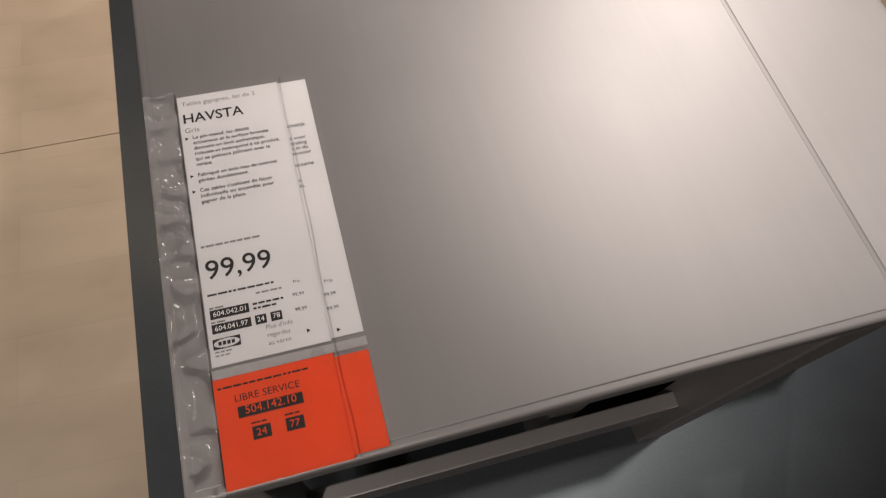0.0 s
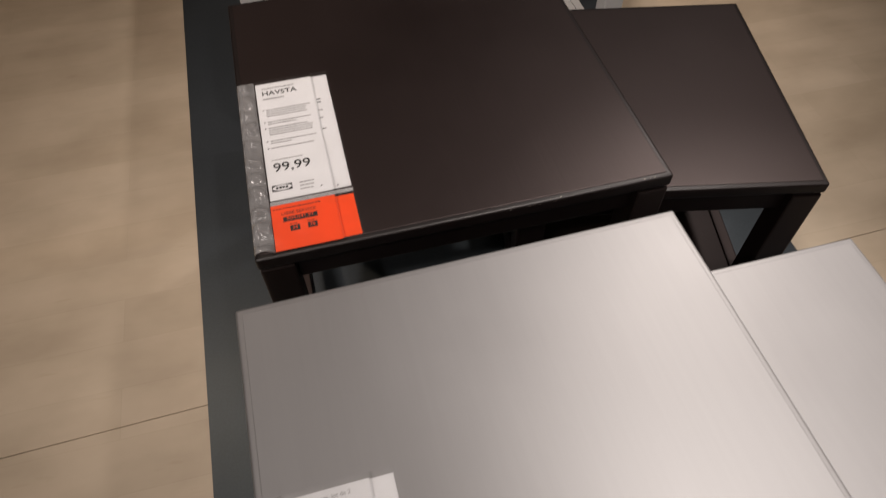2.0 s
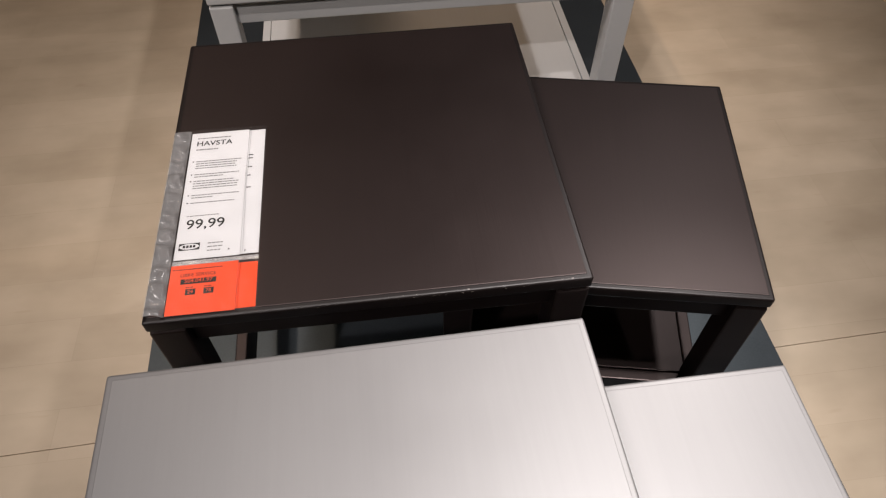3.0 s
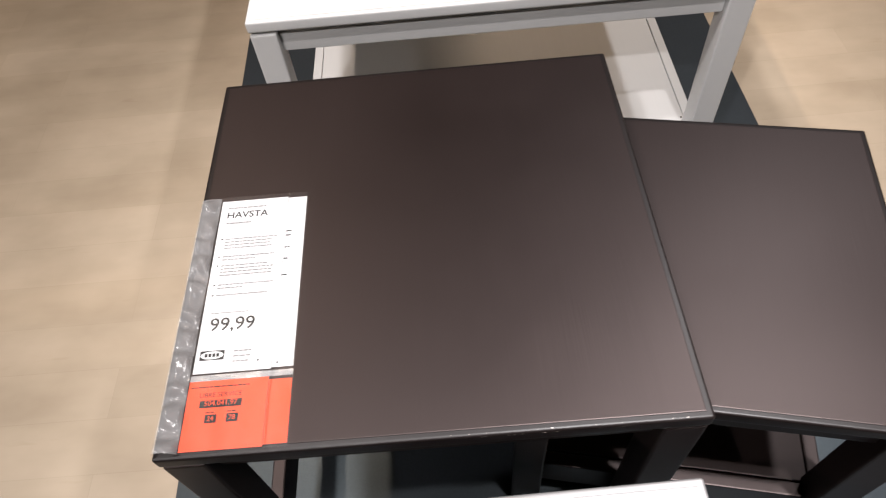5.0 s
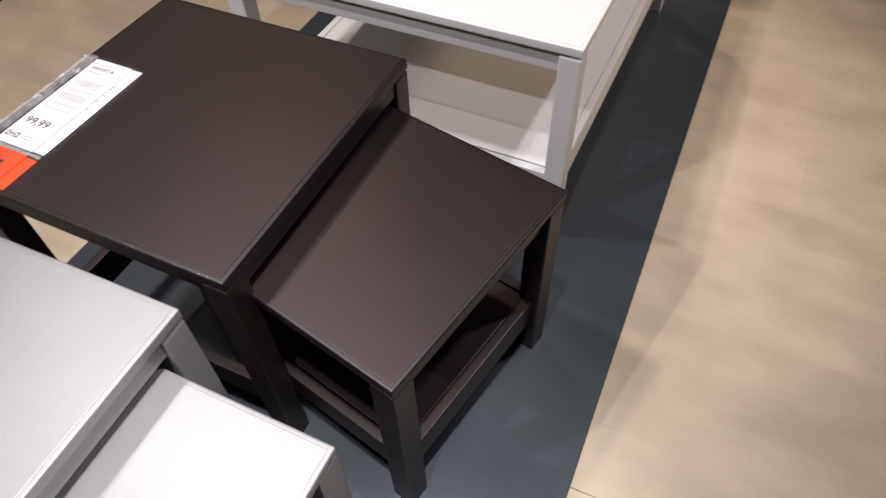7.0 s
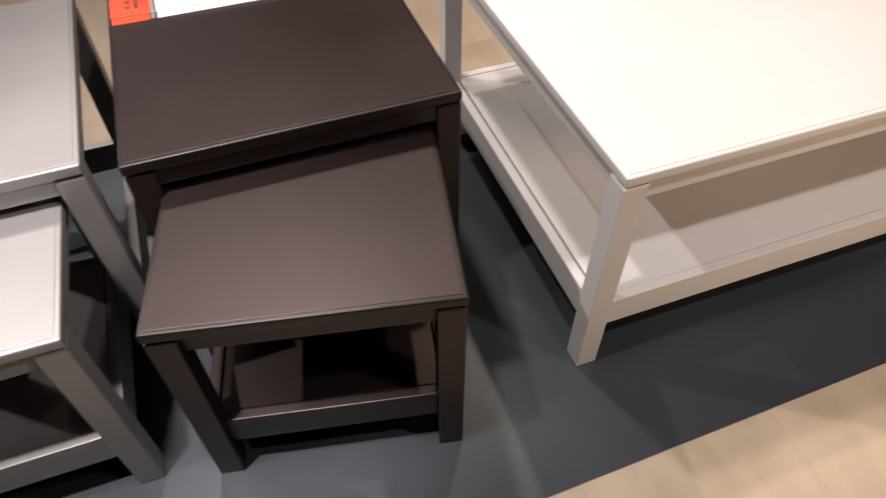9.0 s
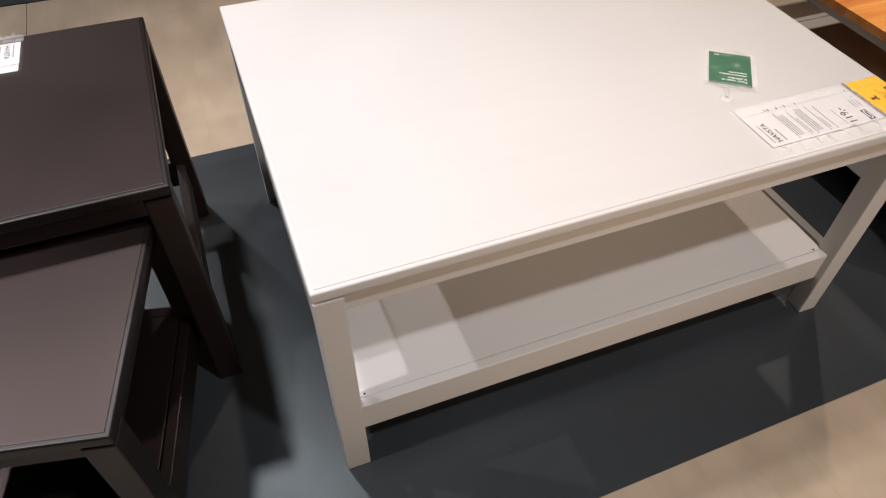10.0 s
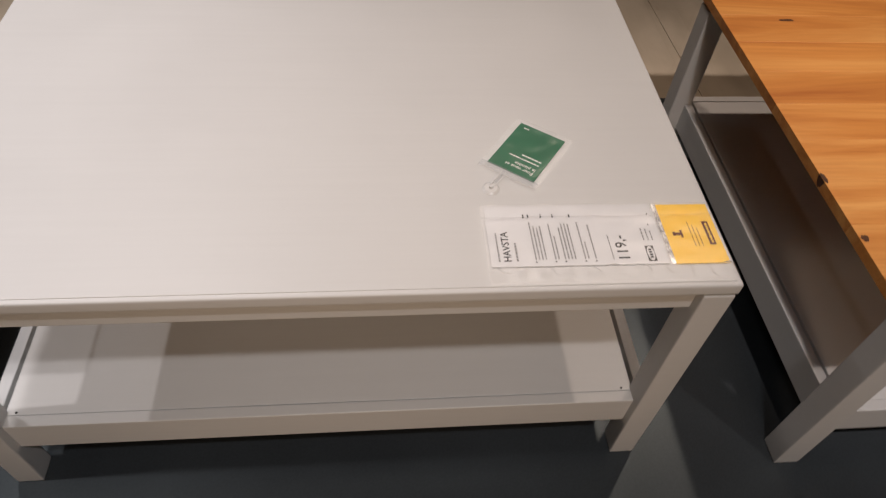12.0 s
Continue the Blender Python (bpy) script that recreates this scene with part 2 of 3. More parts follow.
# ---- the room ----
structure("wall_north", WALL, -6.1, 6.1, 7.0, 7.1, 0, 3.4, "plain beige painted showroom wall", "wall")
structure("wall_south", WALL, -6.1, 6.1, -6.1, -6.0, 0, 3.4, "plain beige painted showroom wall", "wall")
structure("wall_east", WALL, 6.0, 6.1, -6.0, 7.0, 0, 3.4, "plain beige painted showroom wall", "wall")
structure("wall_west", WALL, -6.1, -6.0, -6.0, 7.0, 0, 3.4, "plain beige painted showroom wall", "wall")
structure("ceiling", CEILING, -6.1, 6.1, -6.1, 7.1, 3.4, 3.5, "plain dark grey showroom ceiling above the aisle", "ceiling")
floor = structure("floor", VINYL, -6.1, 6.1, -6.1, 7.1, -0.12, -0.004, "pale wood-print vinyl floor with visible sheet seams", "floor")

SEAM_Y, SEAM_SLOPE = -0.527, 0.030


def seam(x):
    return SEAM_Y + SEAM_SLOPE * x


def sheet(name, lower, upper, mat, z0, z1, parent):
    """A floor sheet between two straight lines given as y at x = -6 and at x = 6."""
    bm = bmesh.new()
    ring = [(-6, lower(-6)), (6, lower(6)), (6, upper(6)), (-6, upper(-6))]
    low = [bm.verts.new((x, y, z0)) for x, y in ring]
    top = [bm.verts.new((x, y, z1)) for x, y in ring]
    bm.faces.new(top)
    bm.faces.new(low[::-1])
    for i in range(4):
        j = (i + 1) % 4
        bm.faces.new((low[i], low[j], top[j], top[i]))
    return part(name, bm, mat, parent)


sheet("vinyl_sheet", lambda x: -6.0, lambda x: seam(x) - 0.0009, VINYL, -0.004, 0.0, floor)
sheet("vinyl_sheet", lambda x: seam(x) + 0.0009, lambda x: seam(x) + 1.9991, VINYL, -0.004, 0.0, floor)
sheet("vinyl_sheet", lambda x: seam(x) + 2.0009, lambda x: 7.0, VINYL, -0.004, 0.0, floor)


def strip(name, left, right, slope, y0, y1, z1, mat, label):
    """A long floor strip whose two edges are x = left + slope * y and x = right + slope * y."""
    bm = bmesh.new()
    ring = [(left + slope * y0, y0), (right + slope * y0, y0), (right + slope * y1, y1), (left + slope * y1, y1)]
    low = [bm.verts.new((x, y, 0.0003)) for x, y in ring]
    top = [bm.verts.new((x, y, z1)) for x, y in ring]
    bm.faces.new(top)
    bm.faces.new(low[::-1])
    for i in range(4):
        j = (i + 1) % 4
        bm.faces.new((low[i], low[j], top[j], top[i]))
    ob = new(name, mesh_of(name, bm, mat))
    return tagged(ob, label, "floor covering", "", "structure")


strip("floor_strip", -0.575, 0.5732, -0.0150, -3.6, 5.0, 0.003, CARPET, "smooth dark grey vinyl strip under the display tables")
strip("floor_strip", -2.75, -1.575, 0.03, -3.6, 5.0, 0.003, CARPET, "smooth dark grey vinyl strip across the aisle")
# added strip that paints a pool of light onto the aisle floor
strip("floor_strip", 1.50, 2.9, -0.226, -0.4, 3.0, 0.003, LIT_VINYL, "pale yellowish floor patch painted as a pool of light beside the aisle")


# ---- tables ----
def tabletop(mat, parent, L, W, H):
    """A slab with a rounded rim and a raised panel on it, a fine groove between the two."""
    top = block("tabletop", BROWN_RIM if mat == BROWN else mat, parent, -L / 2, L / 2, -W / 2, W / 2, H - 0.019, H - 0.0010, 0.0036, "", 4)
    for f in top.data.polygons:
        f.use_smooth = True
    top.data.set_sharp_from_angle(angle=radians(50))
    e = 0.0068
    block("top_panel", mat, top, -L / 2 + e, L / 2 - e, -W / 2 + e, W / 2 - e, H - 0.0042, H, 0.0009, "", 2)
    return top


def table(name, mat, L, W, H, m, label, group="", leg=0.04, apron=0.045, shelf=True, open_side=False, staves=False, rail_mat=None, side_recess=0.0135, rail_z=0.098):
    """A four-legged table, L along x and W along y, standing at the pose m on z = 0."""
    root = tagged(new(name), label, "table", group)
    root.matrix_world = m
    rm = rail_mat or mat
    if staves:
        stave_top(root, L, W, H)
    else:
        tabletop(mat, root, L, W, H)
    i, under = 0.002 if staves else 0.001, H - 0.019
    x1, y1 = L / 2 - i, W / 2 - i
    for sx in (-1, 1):
        for sy in (-1, 1):
            xa, xb = sorted((sx * x1, sx * (x1 - leg)))
            ya, yb = sorted((sy * y1, sy * (y1 - leg)))
            block("leg", rm, root, xa, xb, ya, yb, 0.0, under - 0.0045, 0.0028)
    t, r = 0.018, 0.0135
    for sy in (-1, 1):
        ya, yb = sorted((sy * (y1 - side_recess), sy * (y1 - side_recess - t)))
        block("apron", rm, root, -x1 + leg, x1 - leg, ya, yb, under - apron, under, 0.0015)
        block("lower_rail", rm, root, -x1 + leg, x1 - leg, ya, yb, rail_z, rail_z + 0.065, 0.002)
    for sx in (-1, 1):
        out = 0.004 if open_side and sx > 0 else r
        xa, xb = sorted((sx * (x1 - out), sx * (x1 - out - t)))
        low = under - (0.03 if open_side and sx > 0 else apron)
        block("apron", rm, root, xa, xb, -y1 + leg, y1 - leg, low, under, 0.0015)
        if not (open_side and sx > 0):
            block("lower_rail", rm, root, xa, xb, -y1 + leg, y1 - leg, rail_z, rail_z + 0.065, 0.002)
    if shelf:
        g = r + t + 0.0006
        gy = side_recess + t + (0.0055 if L > 0.6 else 0.0025)
        shelf_z = rail_z + 0.0636
        part("shelf", box(bmesh.new(), -x1 + g, x1 - g, -y1 + gy, y1 - gy, shelf_z - 0.015, shelf_z, 0.0015), rm, root)
        for sy in (-1, 1):
            ya, yb = sorted((sy * (y1 - side_recess - t - 0.0005), sy * (y1 - side_recess - t - 0.024)))
            block("shelf_cleat", rm, root, -x1 + leg + 0.002, x1 - leg - 0.002, ya, yb, shelf_z - 0.042, shelf_z - 0.0155, 0.001)
    return root


def stave_top(root, L, W, H):
    """A solid top glued up from staves that run along y, with dark knots."""
    rnd = random.Random(5)
    top = block("tabletop", PINE, root, -L / 2 + 0.004, L / 2 - 0.004, -W / 2 + 0.002, W / 2 - 0.002, H - 0.019, H - 0.006, 0.001)
    n = 9
    for k in range(n):
        x0, x1 = -L / 2 + L * k / n, -L / 2 + L * (k + 1) / n
        block("stave", PINE, top, x0 + 0.0001, x1 - 0.0001, -W / 2, W / 2, H - 0.018, H, 0.0004, "", 1)
    for kx, ky, a, b in ((0.133, -W / 2 + 0.003, 0.011, 0.0035), (0.2525, -W / 2 + 0.008, 0.006, 0.0065), (-0.300, -W / 2 + 0.127, 0.0040, 0.014), (0.008, -W / 2 + 0.241, 0.006, 0.017)):
        bm = bmesh.new()
        ring = []
        for q in range(14):
            f = 1 + rnd.uniform(-0.2, 0.2)
            ring.append(bm.verts.new((kx + a * f * math.cos(q * math.tau / 14), max(-W / 2 - 0.0002, ky + b * f * math.sin(q * math.tau / 14)), H + 0.0003)))
        bm.faces.new(ring)
        if b < 0.006:
            foot = [bm.verts.new((kx + a * u, -W / 2 - 0.0004, H - d)) for u, d in ((-0.9, 0.0004), (0.9, 0.0004), (0.6, 0.012), (0.1, 0.0165), (-0.5, 0.011))]
            bm.faces.new(foot)
        part("knot", bm, KNOT, top, "dark oval knot in the pine")


def by_corner(x, y, yaw, L, W, sx, sy):
    """The pose of a table whose top corner (sx, sy) stands at x, y, turned by yaw radians."""
    c, s = math.cos(yaw), math.sin(yaw)
    u, v = sx * L / 2, sy * W / 2
    return pose(x - c * u + s * v, y - s * u - c * v, 0.003, 0, 0, math.degrees(yaw))


BIG, BIG_H, SMALL, SMALL_H = 0.50, 0.482, 0.41, 0.414
GREY_BIG = by_corner(0.0935, -0.6849, 0.0188, BIG, BIG, 1, 1)
BROWN_BIG = by_corner(0.118, -0.1359, 0.0017, BIG, BIG, 1, 1)
WHITE_POSE = by_corner(0.375, 0.0, 0.0, 0.75, 1.0, 1, -1)
table("nesting_table", GREY, BIG, BIG, BIG_H - 0.003, GREY_BIG, "larger grey painted pine nesting table, brushed top", "nesting tables", shelf=False, open_side=True)
table("nesting_table", GREY, SMALL, SMALL, SMALL_H - 0.003, by_corner(0.328, -0.7345, 0.0048, SMALL, SMALL, 1, 1),
      "smaller grey nesting table partly pushed under the larger one", "nesting tables", rail_z=0.086)
brown_table = table("nesting_table", BROWN, BIG, BIG, BIG_H - 0.003, BROWN_BIG, "larger dark brown stained pine nesting table", "nesting tables", shelf=False, open_side=True)
table("nesting_table", BROWN, SMALL, SMALL, SMALL_H - 0.003, by_corner(0.4389, -0.2491, -0.2064, SMALL, SMALL, 1, 1),
      "smaller dark brown nesting table pulled out at an angle", "nesting tables", rail_z=0.086)
brown_top = next(o for o in brown_table.children if o.name.startswith("tabletop"))
white_table = table("coffee_table", WHITE, 0.75, 1.0, 0.477, WHITE_POSE, "white painted pine coffee table with lower shelf")
table("coffee_table", PINE, 0.815, 0.90, 0.414, by_corner(0.41, 1.239, 0.0, 0.815, 0.90, 1, -1),
      "coffee table with orange pine top and white legs", staves=True, rail_mat=WHITE, leg=0.044, side_recess=0.028, apron=0.03)


def scuff_glint(top, x, L, seed):
    """Short pale scratches on a tabletop's rubbed south edge, their glint put into the colour, drawn on its rounded
    rim.
    """
    rnd = random.Random(seed)
    bm = bmesh.new()
    y, z = -BIG / 2, BIG_H - 0.003 - 0.0010
    u = x
    while u < x + L:
        w = rnd.uniform(0.0006, 0.0030)
        a, b = sorted((rnd.uniform(0.1, 0.9), rnd.uniform(0.1, 0.9)))
        lean = rnd.uniform(-0.001, 0.002)
        ring = []
        for q, shift in ((a, 0), (a, w), (b, w + lean), (b, lean)):
            turn = q * math.pi / 2
            ring.append(bm.verts.new((u + shift, y + 0.0036 - 0.00372 * math.sin(turn), z - 0.0036 + 0.00372 * math.cos(turn))))
        bm.faces.new(ring)
        u += w + rnd.uniform(0.0005, 0.006)
    part("scuff_glint", bm, WORN_GLINT, top, "pale scratches and painted glints on the rubbed edge")


for at, run, seed in ((0.012, 0.10, 3), (0.145, 0.032, 4), (0.205, 0.022, 5), (-0.09, 0.03, 6)):
    scuff_glint(brown_top, at, run, seed)


def shelf_screw(root, x, y, z):
    bm = bmesh.new()
    bmesh.ops.create_cone(bm, cap_ends=True, segments=12, radius1=0.0019, radius2=0.0016, depth=0.0012, matrix=Matrix.Translation((x, y, z)))
    part("screw", bm, INK, root, "small dark screw in the shelf corner")


for at in (-0.447, 0.445):
    shelf_screw(white_table, 0.3375, at, 0.1620)


# ---- price tags ----
def written(name, body, width, x, y, z, mat, parent, height=None, bold=0.0, align="LEFT", spacing=1.0, label="", size=None):
    """Lettering in the built-in font, scaled so that its widest line is width long; x, y is the first line's left end."""
    cu = bpy.data.curves.new(name, "FONT")
    cu.body, cu.size, cu.offset, cu.space_line, cu.resolution_u, cu.align_x = body, 1.0, bold, spacing, 3, align
    tmp = new(name, cu)
    bpy.context.view_layer.update()
    me = bpy.data.meshes.new_from_object(tmp.evaluated_get(bpy.context.evaluated_depsgraph_get()))
    bpy.data.objects.remove(tmp)
    xs = [v.co.x for v in me.vertices]
    k = size or width / (max(xs) - min(xs))
    ky = k
    if height:
        first = [v.co.y for v in me.vertices]
        ky = height / (max(first) - min(first))
    left = min(xs)
    for v in me.vertices:
        v.co = (x + (v.co.x - left) * k, y + v.co.y * ky, z)
    me.materials.clear()
    me.materials.append(mat)
    ob = new(name, me)
    ob.parent = parent
    return tagged(ob, label)


def flat(name, mat, parent, x0, x1, y0, y1, z, label="", thick=0.0004):
    return part(name, box(bmesh.new(), x0, x1, y0, y1, z - thick, z), mat, parent, label)


def bars(name, mat, parent, x, y, widths, z, pitch=0.0041, tall=0.0017, seed=1):
    """Lines of writing too small to read: word-long bars."""
    rnd = random.Random(seed)
    bm = bmesh.new()
    for row, w in enumerate(widths):
        u = x
        while u < x + w - 0.001:
            n = min(rnd.uniform(0.0018, 0.0062), x + w - u)
            yy = y - row * pitch
            bm.faces.new([bm.verts.new(p) for p in ((u, yy, z), (u + n, yy, z), (u + n, yy + tall, z), (u, yy + tall, z))])
            u += n + 0.0008
    return part(name, bm, mat, parent)


def arrow(parent, x, y, z, s=0.0024):
    bm = bmesh.new()
    bm.faces.new([bm.verts.new(p) for p in ((x, y - s * 0.6, z), (x + s, y, z), (x, y + s * 0.6, z))])
    return part("arrow_mark", bm, INK, parent)


def maker_mark(parent, x, y, z, w=0.021, h=0.0078):
    """The maker's mark as plain shapes: a black block, a white oval in it and a black bar."""
    flat("ink_box", INK, parent, x, x + w, y, y + h, z)
    bm = bmesh.new()
    bm.faces.new([bm.verts.new((x + w / 2 + w * 0.47 * math.cos(q * math.tau / 24), y + h / 2 + h * 0.42 * math.sin(q * math.tau / 24), z + 0.0001)) for q in range(24)])
    part("mark_oval", bm, PAPER, parent)
    for k in range(4):
        flat("mark_bar", INK, parent, x + w * (0.2 + 0.16 * k), x + w * (0.2 + 0.16 * k) + w * 0.115, y + h * 0.32, y + h * 0.68, z + 0.0003, thick=0.0001)


def rippled(name, mat, parent, x0, x1, y0, y1, z, amp, wave, nx, ny, seed, label="", cell=0.0):
    """A thin film with ripples pressed into it."""
    bm = bmesh.new()
    rows = []
    for j in range(ny + 1):
        row = []
        for i in range(nx + 1):
            u, v = i / nx, j / ny
            p = Vector((x0 + (x1 - x0) * u, y0 + (y1 - y0) * v, 0))
            lift = amp * (0.5 + noise.noise(Vector((p.x * wave * 1.6 + seed, p.y * wave, seed))))
            if cell:
                wob = 0.35 * noise.noise(Vector((p.y * 31 + seed, p.x * 40, 4.0)))
                lift += 0.55 * amp * math.sin(math.tau * (p.y / cell + wob)) * math.sin(math.pi * u) ** 0.5
            edge = min(1.0, 6 * min(u, 1 - u) + 0.25)
            row.append(bm.verts.new((p.x, p.y, z + max(lift, -z + 0.0012) * edge)))
        rows.append(row)
    for j in range(ny):
        for i in range(nx):
            f = bm.faces.new((rows[j][i], rows[j][i + 1], rows[j + 1][i + 1], rows[j + 1][i]))
    ob = part(name, bm, mat, parent, label)
    ob.visible_shadow = mat == STRIP
    for f in ob.data.polygons:
        f.use_smooth = True
    return ob


TAG_W, TAG_L = 0.1225, 0.293
PX, PT, PB, PR = 0.0241, 0.2915, 0.0775, 0.0992


def price_tag(m, label, colour, price, card, seed, long_text):
    """A price sheet and a coloured card in a clear binder sleeve; u to the right, v towards the sheet's head."""
    tag = tagged(new("price_tag"), label, "price tag", "price tags")
    tag.matrix_world = m
    second = flat("back_sheet", PAPER, tag, PX + 0.012, 0.1205, PB + 0.0015, PT - 0.001, 0.0009)
    front = flat("front_sheet", PAPER, tag, PX, PR, PB, PT, 0.0016, "white price sheet printed in black")
    z = 0.00175
    x = PX + 0.003 if long_text else PX + 0.008
    written("printed_text", "HAVSTA", 0.0435 if long_text else 0.046, x, 0.2668, z, INK, front, bold=0.012, label="bold black lettering")
    if long_text:
        written("printed_text", "Tables gigognes, lot de 2", 0.054, x, 0.2827, z, PALE_INK, front)
        written("printed_text", "Gris", 0.0102, x, 0.2580, z, PALE_INK, front)
        para = ["Le pin massif, les détails\nartisanaux et la surface brossée\ndonnent un look authentique,\nrobuste et intemporel à ce produit,\nqui se patinera joliment avec le\ntemps.",
                "Fabriqué en bois issu de sources\ngérées durablement.",
                "Ces tables s'utilisent de façon\nindividuelle ou ensemble pour\ngagner de la place."]
        for body, at, w in zip(para, (0.2518, 0.2190, 0.2060), (0.0610, 0.0560, 0.0512)):
            written("printed_text", body, w, x + 0.0045, at, z, INK, front, bold=0.009, spacing=1.12)
            arrow(front, x - 0.0005, at + 0.001, z)
        bars("small_print", PALE_INK, front, x, 0.1617, (0.040,), z, tall=0.0016, seed=seed)
        bars("small_print", INK, front, x, 0.1257, (0.043,), z, tall=0.0014, seed=seed + 1)
        for at, body in ((0.1092, "604.042.01"), (0.0992, "604.041.97")):
            bx = flat("ink_box", INK, front, x, x + 0.0248, at, at + 0.0064, z)
            written("printed_text", body, 0.0208, x + 0.002, at + 0.0017, z + 0.0002, WHITE_INK, bx)
            bars("small_print", PALE_INK, front, x, at + 0.0071, (0.009,), z, tall=0.0013, seed=seed + 7)
        for at, body in ((0.0545, "24"), (0.0645, "78")):
            bx = flat("ink_box", INK, front, at, at + 0.0072, 0.0993, 0.1057, z)
            written("printed_text", body, 0.0046, at + 0.0013, 0.1010, z + 0.0002, WHITE_INK, bx)
        bars("small_print", INK, front, 0.0545, 0.1132, (0.020, 0.015), z, pitch=0.0032, tall=0.0014, seed=seed + 2)
        bars("small_print", PALE_INK, front, 0.0575, 0.1205, (0.017,), z, tall=0.0013, seed=seed + 12)
        written("printed_text", "Prix", 0.0045, 0.0825, 0.1226, z, INK, front)
        for at in (0.1130, 0.1024):
            written("printed_text", "99,99", 0.0075, 0.0805, at, z, INK, front)
        written("printed_text", "Plus d'info\nregardez\nau verso", 0.0172, 0.0603, 0.0948, z, PALE_INK, front, spacing=1.3)
        for at, body in ((0.2475, "chtelijk"), (0.2362, "t voor"), (0.2315, "traling"), (0.2270, "t in de"), (0.2225, "mooier"), (0.2124, "urzame"), (0.1992, "n"), (0.1945, "in,")):
            written("printed_text", body, 0.01, PR + 0.0006, at, 0.00105, INK, second, bold=0.006, size=0.0046)
        written("printed_text", "Prijs", 0.0055, 0.1025, 0.1182, 0.00105, INK, second)
        for at in (0.1084, 0.0984):
            written("printed_text", "99,99", 0.0078, 0.1005, at, 0.00105, INK, second)
        maker_mark(front, x - 0.0006, 0.0886, z, 0.0172, 0.0070)
        bars("small_print", PALE_INK, front, x, 0.0862, (0.012, 0.009), z, pitch=0.0024, tall=0.001, seed=seed + 3)
        written("printed_text", price, 0.043, x + 0.001, 0.1378, z, INK, front, bold=0.006, label="large black price")
    else:
        bars("small_print", PALE_INK, front, x, 0.2800, (0.044,), z, tall=0.0020, seed=seed)
        bars("small_print", PALE_INK, front, x, 0.2582, (0.028,), z, tall=0.0024, seed=seed + 4)
        for at, widths in ((0.2365, (0.059, 0.052, 0.050, 0.052)), (0.2130, (0.056, 0.036)), (0.2012, (0.050, 0.057, 0.056, 0.055)), (0.1770, (0.058, 0.026)), (0.1642, (0.053,))):
            bars("small_print", PALE_INK, front, x + 0.002, at, widths, z, seed=seed + int(at * 1000), tall=0.0017)
            arrow(front, x - 0.0025, at + 0.001, z)
        bars("small_print", PALE_INK, front, x, 0.1430, (0.038,), z, tall=0.0014, seed=seed + 9)
        for at in (0.2420, 0.2360, 0.2200, 0.2050, 0.1840):
            bars("small_print", INK, second, PR + 0.0015, at, (0.006,), 0.00105, seed=seed + int(at * 1000))
        bars("small_print", PALE_INK, front, 0.061, 0.0985, (0.019, 0.018, 0.016), z, pitch=0.0055, seed=seed + 6)
        maker_mark(front, x - 0.004, 0.0912, z, 0.024, 0.0102)
        written("printed_text", price, 0.045 if price[-1] != "-" else 0.036, x + 0.001, 0.1235, z, INK, front, bold=0.008, label="large black price")
    arrow(front, 0.0852, 0.0876, z)
    arrow(second, 0.1040, 0.0838, 0.00105)
    low = flat("back_card", colour, tag, 0.06, 0.1205, 0.004, 0.0665, 0.0009)
    up = flat("front_card", colour, tag, 0.0232, 0.0985 if colour == ORANGE else 0.1195, 0.002, 0.0695, 0.0016, card)
    dark = INK if colour == ORANGE else BROWN_INK
    if colour == ORANGE:
        bars("small_print", dark, up, 0.0255, 0.0625, (0.056,), z, tall=0.0012, seed=seed)
        written("printed_text", "LIBRE SERVICE", 0.0395, 0.0350, 0.0528, z, dark, up)
        bx = flat("ink_box", dark, up, 0.0358, 0.0752, 0.0424, 0.0495, z)
        written("printed_text", "504.142.10" if long_text else "504.041.97", 0.031, 0.0402, 0.0442, z + 0.0002, colour, bx)
        for at, body in ((0.0425, "24"), (0.0625, "77" if long_text else "78")):
            bx = flat("ink_box", dark, up, at, at + 0.0110, 0.0275, 0.0355, z)
            written("printed_text", body, 0.006, at + 0.0024, 0.0295, z + 0.0002, colour, bx)
            bars("small_print", dark, up, at, 0.0372, (0.009,), z, tall=0.001, seed=seed + 5)
    else:
        bx = flat("ink_box", dark, up, 0.052, 0.090, 0.0095, 0.0175, z)
        bars("small_print", colour, bx, 0.055, 0.0120, (0.032,), z + 0.0002, tall=0.0026, seed=seed)
        bars("small_print", dark, up, 0.050, 0.036, (0.040, 0.034, 0.030), z, pitch=0.0048, tall=0.001, seed=seed + 2)
        bm = bmesh.new()
        box(bm, 0.064, 0.076, 0.0475, 0.0505, z - 0.0003, z)
        box(bm, 0.0678, 0.0722, 0.0505, 0.0565, z - 0.0003, z)
        box(bm, 0.0670, 0.0730, 0.0565, 0.0600, z - 0.0003, z)
        part("figure_mark", bm, dark, up, "dark brown pictogram")
    rippled("binder_strip", STRIP if colour == ORANGE else GLARE_FILM, tag, 0.0, 0.0225, 0.0, TAG_L + 0.003, 0.0016, 0.0056, 48.0, 14, 200, seed * 3.1, "milky rippled plastic binding edge", 0.028)
    rippled("sleeve", FILM if colour == ORANGE else GLARE_FILM, tag, 0.0225, TAG_W, 0.0, TAG_L + 0.003, 0.0023, 0.0011, 26.0, 30, 70, seed * 1.7, "clear plastic sleeve")
    bm = bmesh.new()
    n = 40
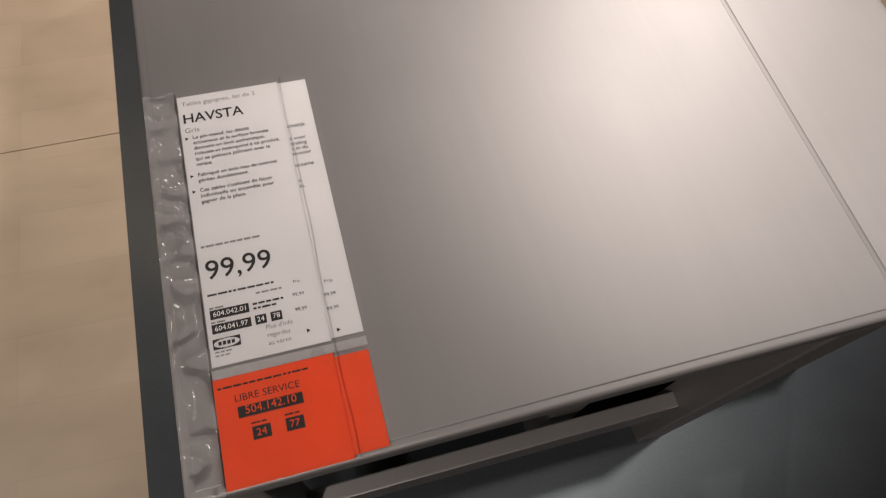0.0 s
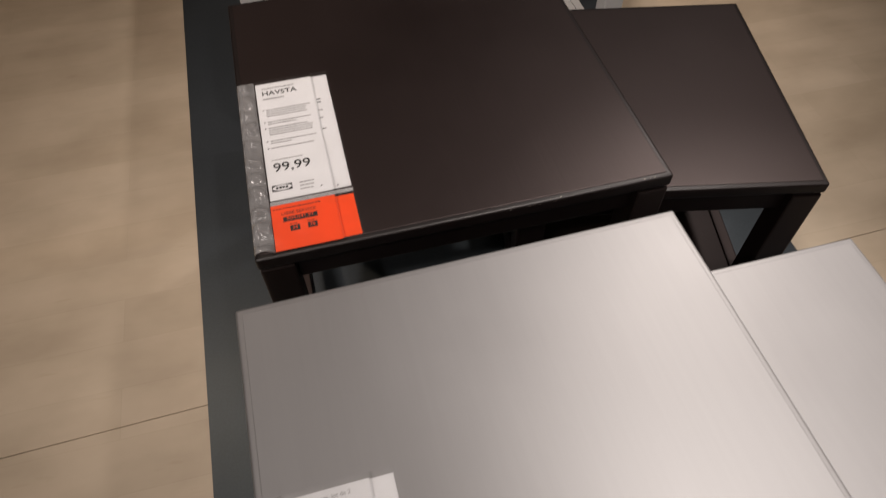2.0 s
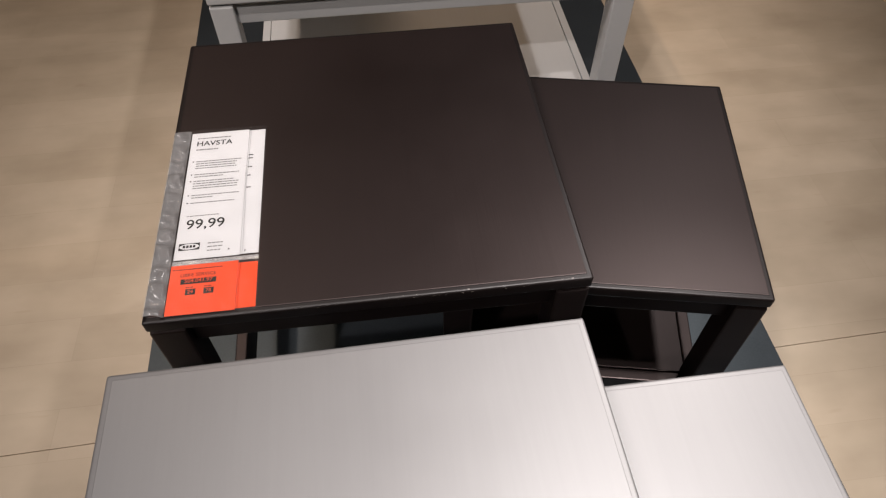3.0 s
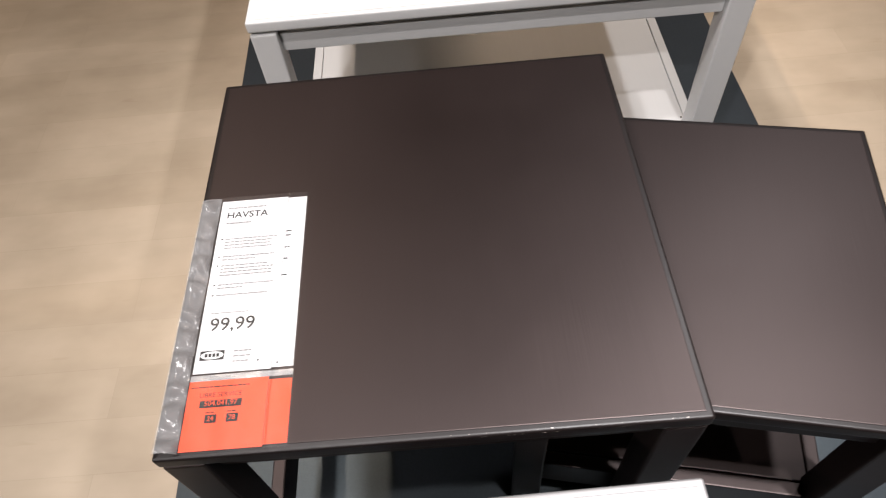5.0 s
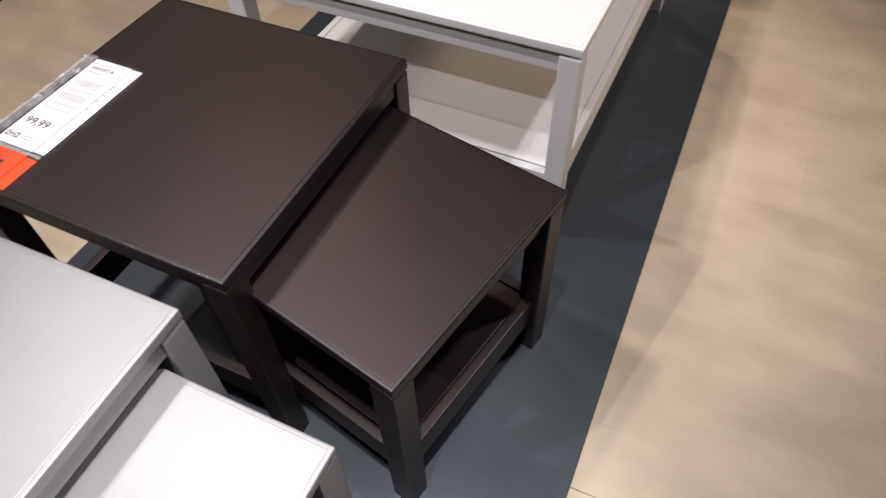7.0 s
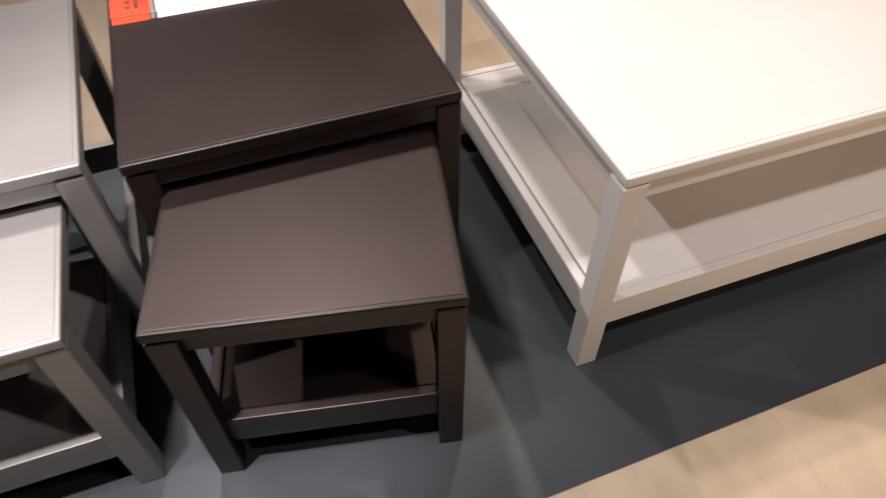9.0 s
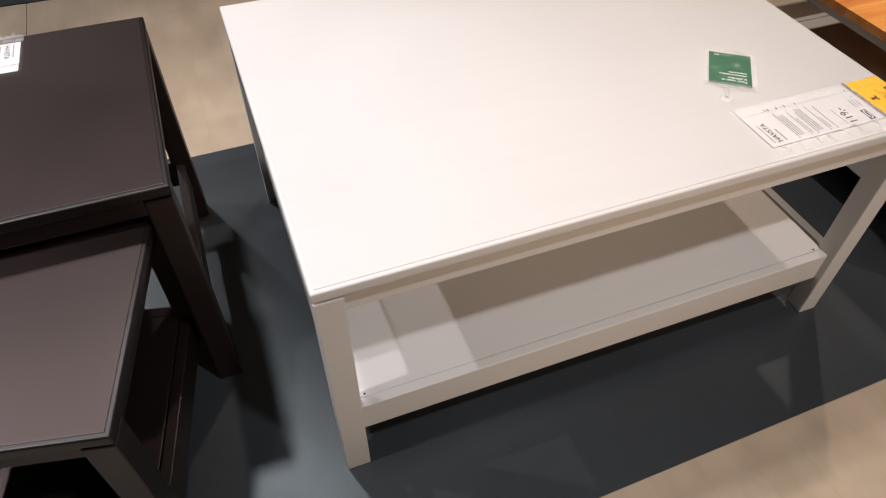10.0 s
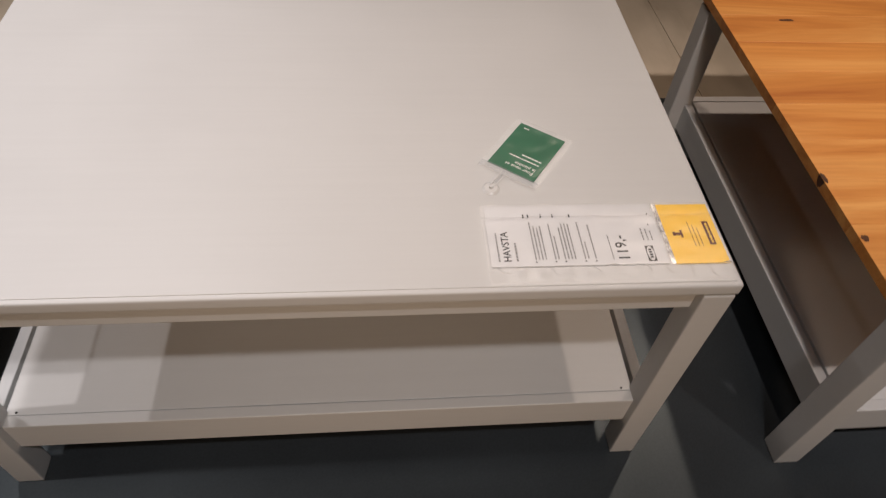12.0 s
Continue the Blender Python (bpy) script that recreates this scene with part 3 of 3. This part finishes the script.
    for k in range(n):
        v0, v1 = (TAG_L + 0.003) * k / n, (TAG_L + 0.003) * (k + 1) / n
        w = [0.0990 + 0.0006 * math.sin(a * 37 + seed) + 0.0003 * math.sin(a * 90) for a in (v0, v1)]
        bm.faces.new([bm.verts.new(p) for p in ((w[0], v0, 0.0030), (w[0] + 0.0009, v0, 0.0037), (w[1] + 0.0009, v1, 0.0037), (w[1], v1, 0.0030))])
        bm.faces.new([bm.verts.new(p) for p in ((w[0] + 0.0009, v0, 0.0037), (w[0] + 0.0020, v0, 0.0030), (w[1] + 0.0020, v1, 0.0030), (w[1] + 0.0009, v1, 0.0037))])
    part("sleeve_fold", bm, FILM, tag, "raised fold in the clear plastic")
    for y0, y1 in ((0.0692, 0.0752),):
        flat("sleeve_weld", STRIP, tag, 0.0235, 0.1212, y0, y1, 0.0021, "welded seam across the sleeve", 0.0003)
    return tag


def on_table(m, L, W, H, u, v, turn=0.0):
    """A pose on a table's top, u and v from its near left corner."""
    return m @ pose(u - L / 2, v - W / 2, H, 0, 0, turn)


price_tag(on_table(GREY_BIG, BIG, BIG, BIG_H - 0.003, 0.0015, 0.0), "white price sheet with orange card in clear sleeve on grey table", ORANGE, "99,99",
          "orange self-service card", 1, True)
price_tag(on_table(BROWN_BIG, BIG, BIG, BIG_H - 0.003, 0.0015, 0.0035), "white price sheet with orange card in clear sleeve on dark table", ORANGE, "99,99",
          "orange self-service card", 4, False)
price_tag(pose(0.3655, 0.9955, 0.480, 0, 0, 180), "white price sheet with yellow card in clear sleeve on white table", YELLOW, "119,-",
          "yellow card printed in brown", 7, False)


# ---- green hang card ----
def green_card(m):
    """A green card in a small clear bag with a loop and a suction disc; u right, v towards its head."""
    thing = tagged(new("hang_tag"), "green card in small clear plastic bag on white tabletop", "hang tag")
    thing.matrix_world = m
    card = flat("card", GREEN, thing, -0.0345, 0.0345, -0.049, 0.049, 0.0014, "dark green printed card")
    z = 0.00155
    written("printed_text", "Pour vous et\nla planète", 0.041, -0.0265, 0.034, z, WHITE_INK, card, bold=0.012, spacing=0.95)
    bars("small_print", WHITE_INK, card, -0.0265, 0.0165, (0.044, 0.030), z, pitch=0.0075, tall=0.0026, seed=3)
    bars("small_print", WHITE_INK, card, 0.018, -0.042, (0.008,), z, tall=0.002, seed=8)
    rippled("bag", GLARE_FILM, thing, -0.0435, 0.0425, -0.0545, 0.064, 0.0021, 0.0024, 40.0, 30, 40, 9.2, "clear plastic bag")
    rippled("bag_seam", STRIP, thing, -0.0425, 0.0415, 0.051, 0.063, 0.0042, 0.0012, 60.0, 24, 6, 2.2, "milky welded edge")
    bm = bmesh.new()
    bmesh.ops.create_cone(bm, cap_ends=True, segments=28, radius1=0.0115, radius2=0.0085, depth=0.0022, matrix=Matrix.Translation((0.006, 0.090, 0.0016)))
    part("suction_disc", bm, MILKY, thing, "small milky plastic disc")
    bm = bmesh.new()
    bmesh.ops.create_cone(bm, cap_ends=True, segments=16, radius1=0.003, radius2=0.0026, depth=0.003, matrix=Matrix.Translation((0.006, 0.090, 0.0040)))
    part("disc_knob", bm, MILKY, thing)
    for side in (-1, 1):
        bm = bmesh.new()
        box(bm, 0.006 + side * 0.003 - 0.0009, 0.006 + side * 0.003 + 0.0009, 0.056, 0.086, 0.0030, 0.0042, 0.0004)
        part("loop", bm, MILKY, thing)
    return thing


green_card(pose(0.143, 0.777, 0.480, 0, 0, math.degrees(math.atan2(-0.59, 0.806)) - 90))
